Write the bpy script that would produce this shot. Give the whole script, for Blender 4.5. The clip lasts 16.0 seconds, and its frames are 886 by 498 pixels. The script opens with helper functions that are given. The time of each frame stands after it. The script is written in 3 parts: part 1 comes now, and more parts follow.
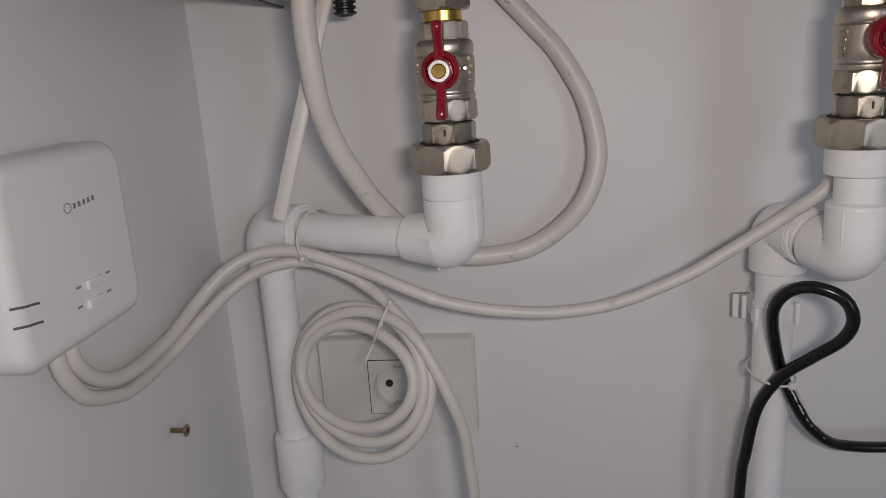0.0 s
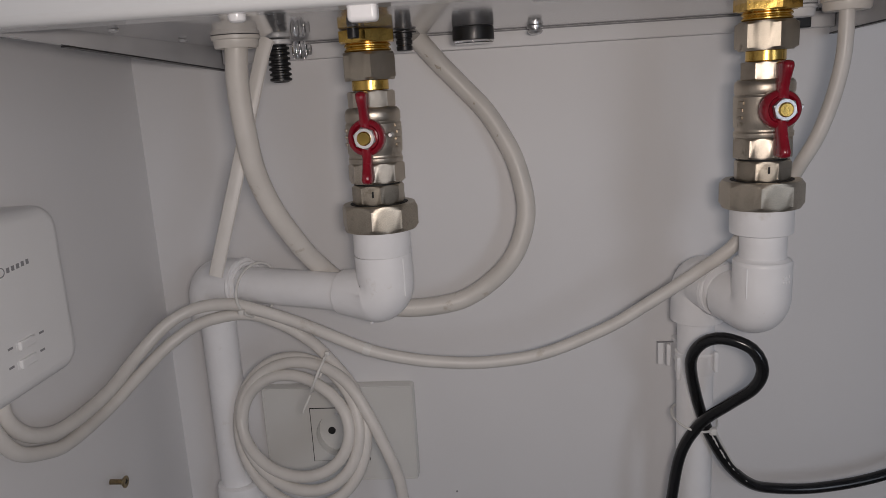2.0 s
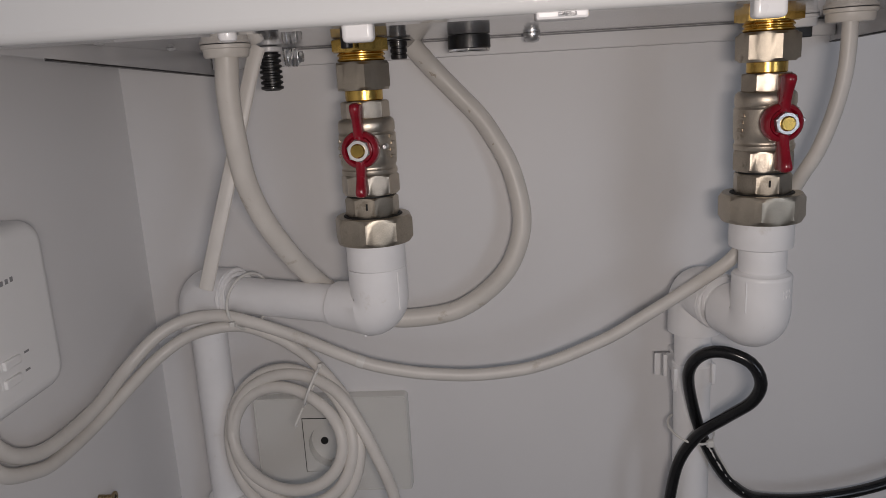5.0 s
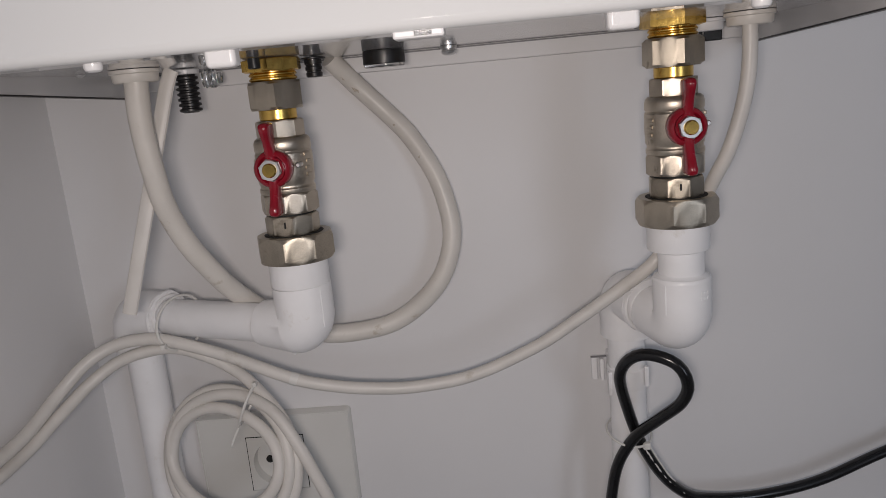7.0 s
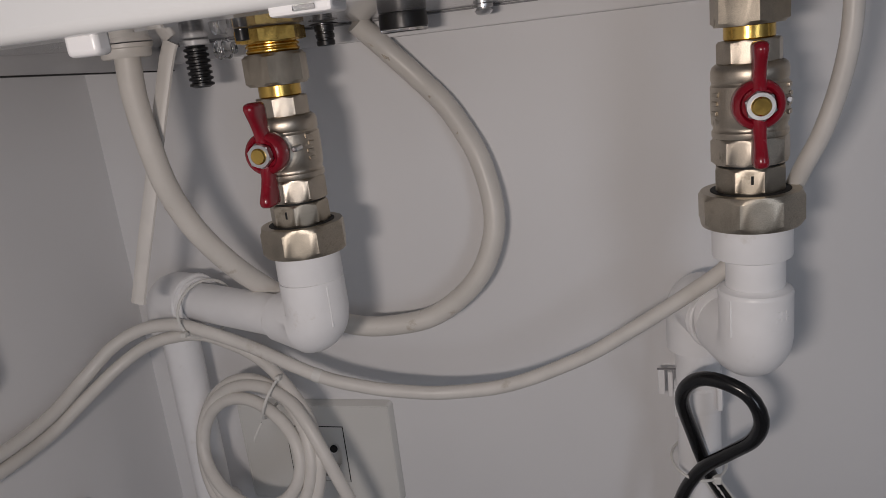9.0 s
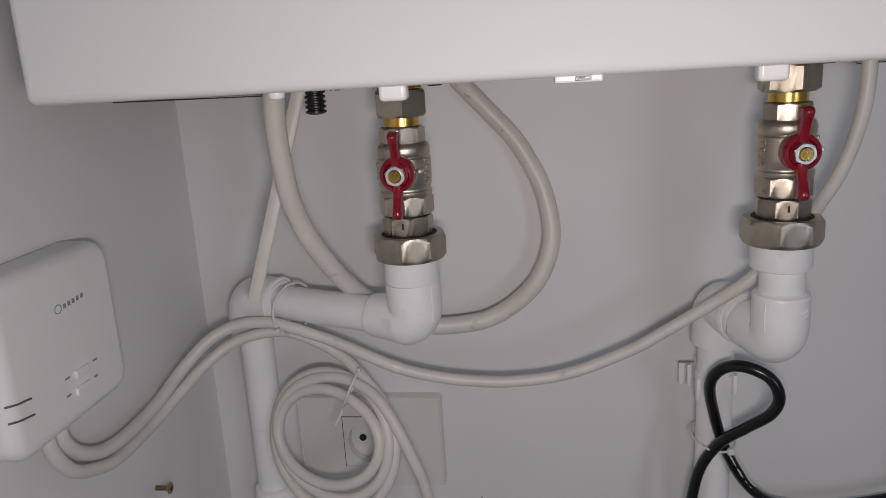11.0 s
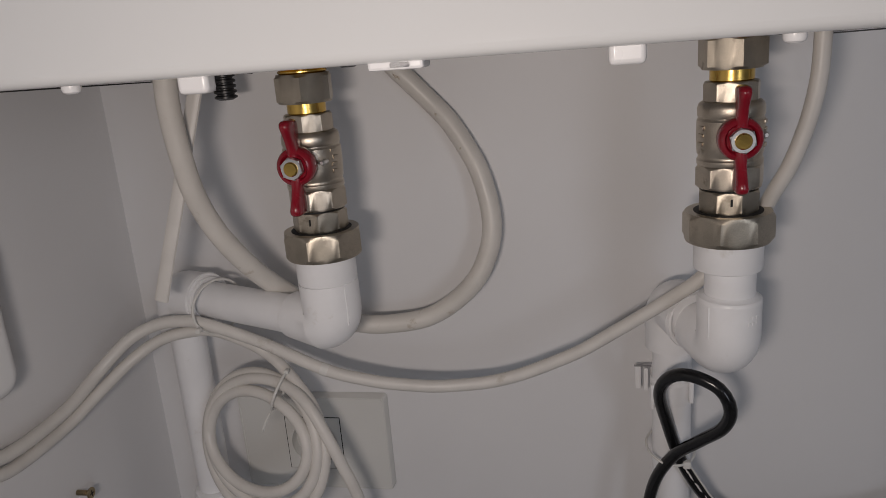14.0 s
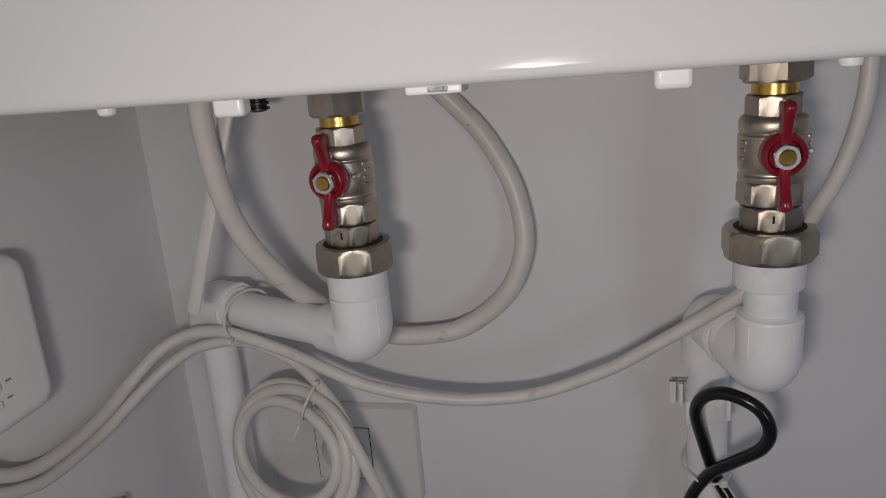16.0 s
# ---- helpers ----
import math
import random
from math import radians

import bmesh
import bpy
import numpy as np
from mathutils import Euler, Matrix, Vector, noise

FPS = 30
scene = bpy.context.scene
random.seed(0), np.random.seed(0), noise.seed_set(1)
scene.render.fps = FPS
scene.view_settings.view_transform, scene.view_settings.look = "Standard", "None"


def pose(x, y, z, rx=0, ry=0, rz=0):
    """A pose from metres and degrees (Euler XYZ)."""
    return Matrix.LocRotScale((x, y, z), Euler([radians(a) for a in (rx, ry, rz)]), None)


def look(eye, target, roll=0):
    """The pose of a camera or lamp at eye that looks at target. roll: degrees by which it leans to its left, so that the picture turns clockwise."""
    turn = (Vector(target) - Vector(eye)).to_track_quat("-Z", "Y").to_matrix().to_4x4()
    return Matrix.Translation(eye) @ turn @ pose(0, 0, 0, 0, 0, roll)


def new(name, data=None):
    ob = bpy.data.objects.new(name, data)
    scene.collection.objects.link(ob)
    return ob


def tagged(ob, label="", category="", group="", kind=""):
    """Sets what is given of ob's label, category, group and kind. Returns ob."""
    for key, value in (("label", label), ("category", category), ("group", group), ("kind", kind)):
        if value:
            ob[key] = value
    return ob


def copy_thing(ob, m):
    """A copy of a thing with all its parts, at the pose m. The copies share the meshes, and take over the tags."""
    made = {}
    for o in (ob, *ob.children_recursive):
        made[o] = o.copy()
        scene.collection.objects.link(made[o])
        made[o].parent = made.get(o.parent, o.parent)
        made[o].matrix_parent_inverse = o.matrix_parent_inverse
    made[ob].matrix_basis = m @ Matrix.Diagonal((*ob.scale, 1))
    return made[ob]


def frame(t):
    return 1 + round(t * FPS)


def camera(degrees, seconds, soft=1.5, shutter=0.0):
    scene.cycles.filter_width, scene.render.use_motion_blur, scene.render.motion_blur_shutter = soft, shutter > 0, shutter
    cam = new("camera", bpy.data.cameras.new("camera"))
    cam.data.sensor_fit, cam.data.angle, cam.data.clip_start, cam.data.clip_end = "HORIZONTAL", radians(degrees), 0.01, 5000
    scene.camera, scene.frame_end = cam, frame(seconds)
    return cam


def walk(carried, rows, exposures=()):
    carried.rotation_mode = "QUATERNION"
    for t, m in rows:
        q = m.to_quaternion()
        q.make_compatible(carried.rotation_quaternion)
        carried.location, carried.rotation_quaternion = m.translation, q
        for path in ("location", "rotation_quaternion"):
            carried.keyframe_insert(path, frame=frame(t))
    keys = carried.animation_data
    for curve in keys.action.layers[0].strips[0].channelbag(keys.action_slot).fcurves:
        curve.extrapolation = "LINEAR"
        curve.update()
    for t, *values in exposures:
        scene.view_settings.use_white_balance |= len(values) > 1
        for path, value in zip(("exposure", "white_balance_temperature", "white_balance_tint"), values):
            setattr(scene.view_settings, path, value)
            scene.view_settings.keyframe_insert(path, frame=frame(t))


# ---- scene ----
cam = camera(61.0, 16.0, soft=0.7)
METRES, EYE, TILT, LEAN, TURN = 0.85, 1.2, -14.7, 3.5, 6.0
ROWS = [
    (0.0, 0.0, 0.0, 0.0, -0.0, 0.0, -0.0),
    (0.5, -0.0038, -0.0034, 0.0077, -0.3, 0.28, 0.51),
    (1.0, 0.0158, -0.01, 0.0223, -1.37, 0.9, 0.81),
    (1.5, 0.0333, -0.0163, 0.0237, -1.9, 1.84, 0.64),
    (2.0, 0.0351, -0.0264, 0.0169, -1.71, 2.45, 0.24),
    (2.5, 0.0236, -0.0362, 0.0198, -1.6, 2.97, 0.02),
    (3.0, 0.0331, -0.0296, 0.0129, -1.49, 3.13, 0.49),
    (5.5, 0.0321, -0.0168, 0.035, -2.71, 1.63, 0.24),
    (6.0, 0.0443, -0.0148, -0.0019, -3.3, 1.73, 0.84),
    (6.5, 0.0542, -0.0105, 0.013, -3.68, 2.13, 1.98),
    (7.0, 0.0826, -0.0217, 0.0362, -3.01, 2.32, 2.55),
    (7.5, 0.144, 0.0199, 0.0552, 0.12, 1.69, 2.45),
    (8.0, 0.1912, 0.0723, 0.0649, 4.66, 0.02, 2.11),
    (8.5, 0.1829, 0.0953, 0.0617, 8.45, -0.98, 1.45),
    (9.0, 0.1688, 0.0556, 0.0664, 8.46, -1.22, 0.95),
    (9.5, 0.1326, 0.0169, 0.0562, 6.72, -0.52, 0.68),
    (12.0, 0.0167, -0.064, 0.0664, -1.3, 0.5, -0.73),
    (12.5, 0.0332, -0.0468, 0.0623, -1.46, 0.35, -0.63),
    (13.0, 0.081, -0.0331, 0.0791, 0.07, -0.01, -0.56),
    (13.5, 0.1098, -0.0171, 0.0849, 2.55, -0.63, -0.42),
    (14.0, 0.1312, 0.0025, 0.0765, 4.31, -1.68, -0.19),
    (14.5, 0.1892, 0.0247, 0.0593, 5.71, -2.57, -0.02),
    (15.0, 0.2277, 0.0187, 0.0693, 7.39, -2.83, -0.06),
    (15.5, 0.2051, 0.0195, 0.07, 7.86, -2.3, -0.2),
    (16.0, 0.1264, 0.0087, 0.0871, 6.32, -1.81, -0.42),
]

walk(cam, [(t, pose(0, 0, EYE, TILT, LEAN, TURN) @ pose(METRES * x, METRES * y, METRES * z, 90 + pitch, roll, yaw)) for t, x, y, z, yaw, pitch, roll in ROWS],
     [(0, 0.06, 6500, 10), (1, 0.02, 6550, 10), (1.5, -0.12, 6550, 10), (2, -0.13, 6500, 10), (2.5, -0.17, 6500, 10), (3, -0.18, 6500, 10), (5.5, -0.1, 6550, 10), (6.5, 0.17, 6500, 10), (7, 0.07, 6500, 10), (7.5, 0.03, 6600, 11), (8, -0.13, 6900, 13.5), (8.5, -0.03, 6840, 10.5), (9, -0.1, 6550, 10), (9.5, -0.09, 6400, 10), (12, -0.02, 6450, 10), (12.5, -0.03, 6450, 10), (13, -0.15, 6500, 10), (13.5, -0.32, 6600, 10), (14, -0.22, 6670, 10), (14.5, -0.02, 6650, 8.5), (15, 0.03, 6550, 10), (15.5, -0.04, 6500, 10), (16, -0.26, 6450, 10)])

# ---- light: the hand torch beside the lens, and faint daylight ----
world = bpy.data.worlds.new("world")
scene.world = world
world.use_nodes = True
world.node_tree.nodes["Background"].inputs["Color"].default_value = (0.75, 0.82, 1.0, 1)
world.node_tree.nodes["Background"].inputs["Strength"].default_value = 0.05
torch = bpy.data.lights.new("torch", "AREA")
torch.shape, torch.size, torch.size_y, torch.energy, torch.color = "ELLIPSE", 0.075, 0.026, 1.04, (1.0, 0.89, 0.83)
new("torch", torch).matrix_world = look((0.058, -0.045, 1.224), (0.08, 0.54, 0.95))
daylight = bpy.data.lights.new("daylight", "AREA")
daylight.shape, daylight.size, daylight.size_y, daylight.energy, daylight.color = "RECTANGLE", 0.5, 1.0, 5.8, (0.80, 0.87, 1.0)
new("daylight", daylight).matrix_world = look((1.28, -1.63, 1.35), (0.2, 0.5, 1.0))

WALL_Y, WALL_X = 0.545, -0.2415      # faces of the back wall and of the side wall


# ---- materials ----
def material(name, colour, rough=0.5, metal=0.0, spread=0.06, scale=40.0, bump=0.1, fine=600.0, coat=0.0, rough_spread=0.1, dirt=None, dirt_scale=30.0, dirt_at=0.62, spec=0.5, grain=0.0):
    """A surface with colour and gloss that vary at two scales, and a fine relief."""
    mat = bpy.data.materials.new(name)
    mat.use_nodes = True
    nodes, links = mat.node_tree.nodes, mat.node_tree.links
    bsdf = nodes["Principled BSDF"]
    coords = nodes.new("ShaderNodeTexCoord")
    big, small = nodes.new("ShaderNodeTexNoise"), nodes.new("ShaderNodeTexNoise")
    big.inputs["Scale"].default_value, big.inputs["Detail"].default_value = scale, 5
    small.inputs["Scale"].default_value, small.inputs["Detail"].default_value = fine, 3
    for tex in (big, small):
        links.new(coords.outputs["Object"], tex.inputs["Vector"])
    ramp = nodes.new("ShaderNodeValToRGB")
    lo, hi = [tuple(min(1, c * f) for c in colour) + (1,) for f in (1 - spread, 1 + spread)]
    ramp.color_ramp.elements[0].color, ramp.color_ramp.elements[1].color = lo, hi
    ramp.color_ramp.elements[0].position, ramp.color_ramp.elements[1].position = 0.3, 0.7
    links.new(big.outputs["Fac"], ramp.inputs["Fac"])
    out = ramp.outputs["Color"]
    if grain:
        sand = nodes.new("ShaderNodeMapRange")
        sand.inputs["From Min"].default_value, sand.inputs["From Max"].default_value = 0.3, 0.7
        sand.inputs["To Min"].default_value, sand.inputs["To Max"].default_value = 1 - grain, 1 + grain
        links.new(small.outputs["Fac"], sand.inputs["Value"])
        tint = nodes.new("ShaderNodeVectorMath")
        tint.operation = "SCALE"
        links.new(out, tint.inputs[0])
        links.new(sand.outputs["Result"], tint.inputs["Scale"])
        out = tint.outputs["Vector"]
    if dirt:
        spots = nodes.new("ShaderNodeTexNoise")
        spots.inputs["Scale"].default_value, spots.inputs["Detail"].default_value, spots.inputs["Roughness"].default_value = dirt_scale, 7, 0.65
        links.new(coords.outputs["Object"], spots.inputs["Vector"])
        cut = nodes.new("ShaderNodeMapRange")
        cut.inputs["From Min"].default_value, cut.inputs["From Max"].default_value = dirt_at, dirt_at + 0.12
        links.new(spots.outputs["Fac"], cut.inputs["Value"])
        mix = nodes.new("ShaderNodeMix")
        mix.data_type = "RGBA"
        links.new(cut.outputs["Result"], mix.inputs["Factor"])
        links.new(out, mix.inputs["A"])
        mix.inputs["B"].default_value = (*dirt, 1)
        out = mix.outputs["Result"]
    links.new(out, bsdf.inputs["Base Color"])
    gloss = nodes.new("ShaderNodeMapRange")
    gloss.inputs["To Min"].default_value, gloss.inputs["To Max"].default_value = max(0.02, rough - rough_spread), min(1, rough + rough_spread)
    links.new(big.outputs["Fac"], gloss.inputs["Value"])
    links.new(gloss.outputs["Result"], bsdf.inputs["Roughness"])
    bsdf.inputs["Metallic"].default_value = metal
    bsdf.inputs["Coat Weight"].default_value = coat
    bsdf.inputs["Coat Roughness"].default_value = 0.05
    bsdf.inputs["Specular IOR Level"].default_value = spec
    if bump:
        relief = nodes.new("ShaderNodeBump")
        relief.inputs["Strength"].default_value, relief.inputs["Distance"].default_value = bump, 0.0006
        links.new(small.outputs["Fac"], relief.inputs["Height"])
        links.new(relief.outputs["Normal"], bsdf.inputs["Normal"])
    return mat


PANEL = material("white_wall_paint", (0.74, 0.735, 0.74), 0.5, spread=0.025, scale=5, bump=0.05, fine=90, rough_spread=0.06)
PANEL_SIDE = material("white_side_panel", (0.74, 0.735, 0.74), 0.48, spread=0.025, scale=5, bump=0.05, fine=90, rough_spread=0.06)
FLOOR = material("grey_floor", (0.3, 0.28, 0.26), 0.5, spread=0.1, scale=6)
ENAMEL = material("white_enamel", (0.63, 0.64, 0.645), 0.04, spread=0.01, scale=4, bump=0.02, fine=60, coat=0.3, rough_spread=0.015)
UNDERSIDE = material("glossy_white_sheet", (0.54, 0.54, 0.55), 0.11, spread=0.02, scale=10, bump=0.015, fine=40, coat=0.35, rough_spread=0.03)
PPR = material("white_pipe_plastic", (0.86, 0.86, 0.87), 0.34, spread=0.03, scale=50, bump=0.06, fine=260, dirt=(0.74, 0.72, 0.69), dirt_scale=55, dirt_at=0.64)
CABLE = material("off_white_sheath", (0.66, 0.635, 0.60), 0.42, spread=0.05, scale=60, bump=0.08, fine=300, dirt=(0.5, 0.46, 0.4), dirt_scale=45, dirt_at=0.65)
HOSE = material("cream_hose", (0.67, 0.64, 0.595), 0.4, spread=0.05, scale=45, bump=0.1, fine=240, dirt=(0.44, 0.38, 0.30), dirt_scale=60, dirt_at=0.63)
SOIL = material("brown_grime", (0.50, 0.445, 0.37), 0.7, spread=0.2, scale=300, bump=0.1)
BLACK = material("black_sheath", (0.008, 0.008, 0.009), 0.2, spread=0.3, scale=60, bump=0.06, fine=260, dirt=(0.2, 0.2, 0.2), dirt_scale=150, dirt_at=0.76)
RUBBER = material("black_rubber", (0.012, 0.012, 0.013), 0.38, spread=0.3, bump=0.05)
NICKEL = material("cast_nickel", (0.55, 0.49, 0.41), 0.36, metal=1.0, spread=0.12, scale=90, bump=0.16, fine=2600, grain=0.22, rough_spread=0.12, dirt=(0.26, 0.22, 0.16), dirt_scale=110, dirt_at=0.60)
NICKEL_DARK = material("worn_nickel_nut", (0.47, 0.42, 0.345), 0.38, metal=1.0, spread=0.14, scale=80, bump=0.16, fine=2600, grain=0.22, rough_spread=0.1, dirt=(0.26, 0.22, 0.17), dirt_scale=80, dirt_at=0.6)
BRASS = material("brass", (0.72, 0.48, 0.13), 0.24, metal=1.0, spread=0.12, scale=120, bump=0.1, fine=900, dirt=(0.36, 0.22, 0.07), dirt_scale=150, dirt_at=0.62)
STEEL = material("zinc_steel", (0.72, 0.72, 0.72), 0.34, metal=1.0, spread=0.05)
RED = material("red_lacquer", (0.25, 0.006, 0.018), 0.24, spread=0.12, scale=120, bump=0.08, fine=300, coat=0.4)
BOX_WHITE = material("matt_white_plastic", (0.80, 0.80, 0.80), 0.45, spread=0.012, scale=30, bump=0.1, fine=1800)
GREY = material("grey_print", (0.26, 0.26, 0.27), 0.5, spread=0.03, bump=0)
GROOVE = material("dark_groove", (0.12, 0.12, 0.125), 0.6, spread=0.03, bump=0)
PLATE = material("ivory_socket_plastic", (0.69, 0.685, 0.66), 0.22, spread=0.015, scale=30, bump=0.03, fine=500)
DARK = material("dark_hole", (0.01, 0.01, 0.01), 0.7, spread=0.1, bump=0)
NYLON = material("clear_white_nylon", (0.70, 0.69, 0.66), 0.35, spread=0.04, scale=100, bump=0.05)
PEG = material("white_peg_plastic", (0.70, 0.70, 0.71), 0.3, spread=0.01, bump=0)
YELLOWED = material("bronze_screw", (0.36, 0.29, 0.18), 0.35, metal=1.0, spread=0.2, scale=200, bump=0.1)
GLASS = bpy.data.materials.new("clear_plastic")
GLASS.use_nodes = True
_b = GLASS.node_tree.nodes["Principled BSDF"]
_b.inputs["Transmission Weight"].default_value, _b.inputs["Roughness"].default_value, _b.inputs["IOR"].default_value = 1.0, 0.03, 1.45

BASES = {}


def thing(name, base, label, category, group=""):
    ob = new(name)
    ob.location = base
    ob.empty_display_size = 0.02
    BASES[ob] = Vector(base)
    return tagged(ob, label, category, group)


def finish(bm, mat, name, origin, smooth=35):
    bmesh.ops.translate(bm, verts=bm.verts, vec=-Vector(origin))
    bmesh.ops.recalc_face_normals(bm, faces=bm.faces)
    limit = radians(smooth)
    layer = bm.faces.layers.int.get("flat")
    for f in bm.faces:
        f.smooth = len(f.verts) <= 4 and not (layer and f[layer])
    for e in bm.edges:
        e.smooth = len(e.link_faces) == 2 and e.calc_face_angle(0) < limit
    me = bpy.data.meshes.new(name)
    bm.to_mesh(me)
    bm.free()
    me.materials.append(mat)
    return me


def part(name, bm, mat, parent, label="", smooth=35):
    """One mesh under a thing or a part; the bmesh is in world places."""
    ob = new(name, finish(bm, mat, name, BASES[parent], smooth))
    ob.parent = parent
    BASES[ob] = BASES[parent]
    return tagged(ob, label)


def single(name, bm, mat, base, label, category, group="", kind="", smooth=35):
    ob = new(name, finish(bm, mat, name, base, smooth))
    ob.location = base
    BASES[ob] = Vector(base)
    return tagged(ob, label, category, group, kind)


# ---- shapes ----
def block(lo, hi, bevel=0.0, segments=2, bm=None):
    bm = bm or bmesh.new()
    lo, hi = Vector(lo), Vector(hi)
    m = Matrix.Translation((lo + hi) / 2) @ Matrix.Diagonal((*(hi - lo), 1))
    geom = bmesh.ops.create_cube(bm, size=1, matrix=m)["verts"]
    if bevel:
        edges = list({e for v in geom for e in v.link_edges})
        bmesh.ops.bevel(bm, geom=edges, offset=bevel, segments=segments, profile=0.5, affect="EDGES")
        layer = bm.faces.layers.int.get("flat") or bm.faces.layers.int.new("flat")
        bm.normal_update()
        for f in bm.faces:
            if max(abs(c) for c in f.normal) > 0.9999:
                f[layer] = 1
    return bm


def turned(profile, centre=(0, 0, 0), axis="z", n=40, bm=None, twist=0.0, radius=None):
    """A solid of revolution: profile rows (radius, height). radius(angle) scales it, for nuts."""
    bm = bm or bmesh.new()
    centre = Vector(centre)
    frames = {"z": Matrix.Identity(3), "y": Matrix(((1, 0, 0), (0, 0, 1), (0, -1, 0))).transposed(), "x": Matrix(((0, 0, 1), (0, 1, 0), (-1, 0, 0)))}
    m, rings = frames[axis], []
    for r, h in profile:
        ring = []
        for i in range(n):
            a = 2 * math.pi * i / n + twist
            k = r * (radius(a - twist) if radius else 1)
            ring.append(bm.verts.new(centre + m @ Vector((k * math.cos(a), k * math.sin(a), h))))
        rings.append(ring)
    for a, b in zip(rings, rings[1:]):
        for i in range(n):
            bm.faces.new((a[i], a[(i + 1) % n], b[(i + 1) % n], b[i]))
    bm.faces.new(rings[0][::-1])
    bm.faces.new(rings[-1])
    return bm


def nut(sides, width, z0, z1, centre, twist=0.0, cut=0.12, bm=None):
    """A nut with flats, whose corners are turned off above and below. width: across the corners."""
    per = 8
    n, r = sides * per, width / 2
    flat = math.cos(math.pi / sides)
    bm = bm or bmesh.new()
    h, cx, cy = z1 - z0, centre[0], centre[1]
    rings = []
    for level, most in ((0, flat), (0.03, flat + 0.015), (cut, 1.0), (1 - cut, 1.0), (0.97, flat + 0.015), (1, flat)):
        ring = []
        for i in range(n):
            a = 2 * math.pi * i / n
            local = (a + math.pi / sides) % (2 * math.pi / sides) - math.pi / sides
            poly = flat / math.cos(local)
            k = r * min(poly, most)
            ring.append(bm.verts.new((cx + k * math.cos(a + twist), cy + k * math.sin(a + twist), z0 + h * level)))
        rings.append(ring)
    for a, b in zip(rings, rings[1:]):
        for i in range(n):
            bm.faces.new((a[i], a[(i + 1) % n], b[(i + 1) % n], b[i]))
    bm.faces.new(rings[0][::-1])
    bm.faces.new(rings[-1])
    return bm


def glide(points, step=0.004):
    """A smooth line through the points (Catmull-Rom), at even steps."""
    p = [Vector(q) for q in points]
    p = [2 * p[0] - p[1]] + p + [2 * p[-1] - p[-2]]
    out = []
    for a, b, c, d in zip(p, p[1:], p[2:], p[3:]):
        n = max(2, int((c - b).length / step))
        for i in range(n):
            t = i / n
            out.append(0.5 * (2 * b + (c - a) * t + (2 * a - 5 * b + 4 * c - d) * t * t + (3 * b - a - 3 * c + d) * t ** 3))
    return out + [p[-2]]


def sweep(line, radius, n=16, bm=None, flat=1.0, side=(0, 0, 1), closed=False):
    """A round (or flattened) rod along a line; radius is a number or a function of the share along it."""
    bm = bm or bmesh.new()
    count = len(line)
    normal = None
    rings = []
    for i, p in enumerate(line):
        if closed:
            way = (line[(i + 1) % count] - line[i - 1]).normalized()
        else:
            way = (line[min(i + 1, count - 1)] - line[max(i - 1, 0)]).normalized()
        if normal is None:
            normal = Vector(side) - way * way.dot(Vector(side))
            if normal.length < 1e-3:
                normal = way.orthogonal()
        normal = (normal - way * way.dot(normal)).normalized()
        other = way.cross(normal)
        r = radius(i / (count - 1)) if callable(radius) else radius
        rings.append([bm.verts.new(p + r * (normal * math.cos(a) * flat + other * math.sin(a))) for a in (2 * math.pi * k / n for k in range(n))])
    pairs = list(zip(rings, rings[1:])) + ([(rings[-1], rings[0])] if closed else [])
    for a, b in pairs:
        for k in range(n):
            bm.faces.new((a[k], a[(k + 1) % n], b[(k + 1) % n], b[k]))
    if not closed:
        bm.faces.new(rings[0][::-1])
        bm.faces.new(rings[-1])
    return bm


def bend(start, corner, end, r=0.016, step=10):
    """A straight, a round bend at the corner, and a straight."""
    s, c, e = Vector(start), Vector(corner), Vector(end)
    u, v = (s - c).normalized(), (e - c).normalized()
    half = math.acos(max(-1, min(1, u.dot(v)))) / 2
    d = r / math.tan(half)
    a, b = c + u * d, c + v * d
    mid = c + (u + v).normalized() * (r / math.sin(half))
    line = [s, s.lerp(a, 0.5), a]
    ang = math.pi - 2 * half
    ax = (a - mid).normalized()
    ay = (b - mid) - ax * (b - mid).dot(ax)
    ay.normalize()
    for i in range(1, step):
        t = ang * i / step
        line.append(mid + r * (ax * math.cos(t) + ay * math.sin(t)))
    return line + [b, b.lerp(e, 0.5), e]


def bead_radius(r):
    return lambda t: r * (1 + 0.3 * math.sin(31 * t) * math.sin(12 * t + 1))


def ring_line(centre, u, v, a, b, n=40):
    c, u, v = Vector(centre), Vector(u), Vector(v)
    return [c + u * a * math.cos(2 * math.pi * i / n) + v * b * math.sin(2 * math.pi * i / n) for i in range(n)]


# ---- the room ----
def slab(name, lo, hi, mat, label):
    lo, hi = Vector(lo), Vector(hi)
    base = ((lo.x + hi.x) / 2, (lo.y + hi.y) / 2, lo.z)
    return single(name, block(lo, hi), mat, base, label, "wall" if "wall" in name else name, kind="structure")


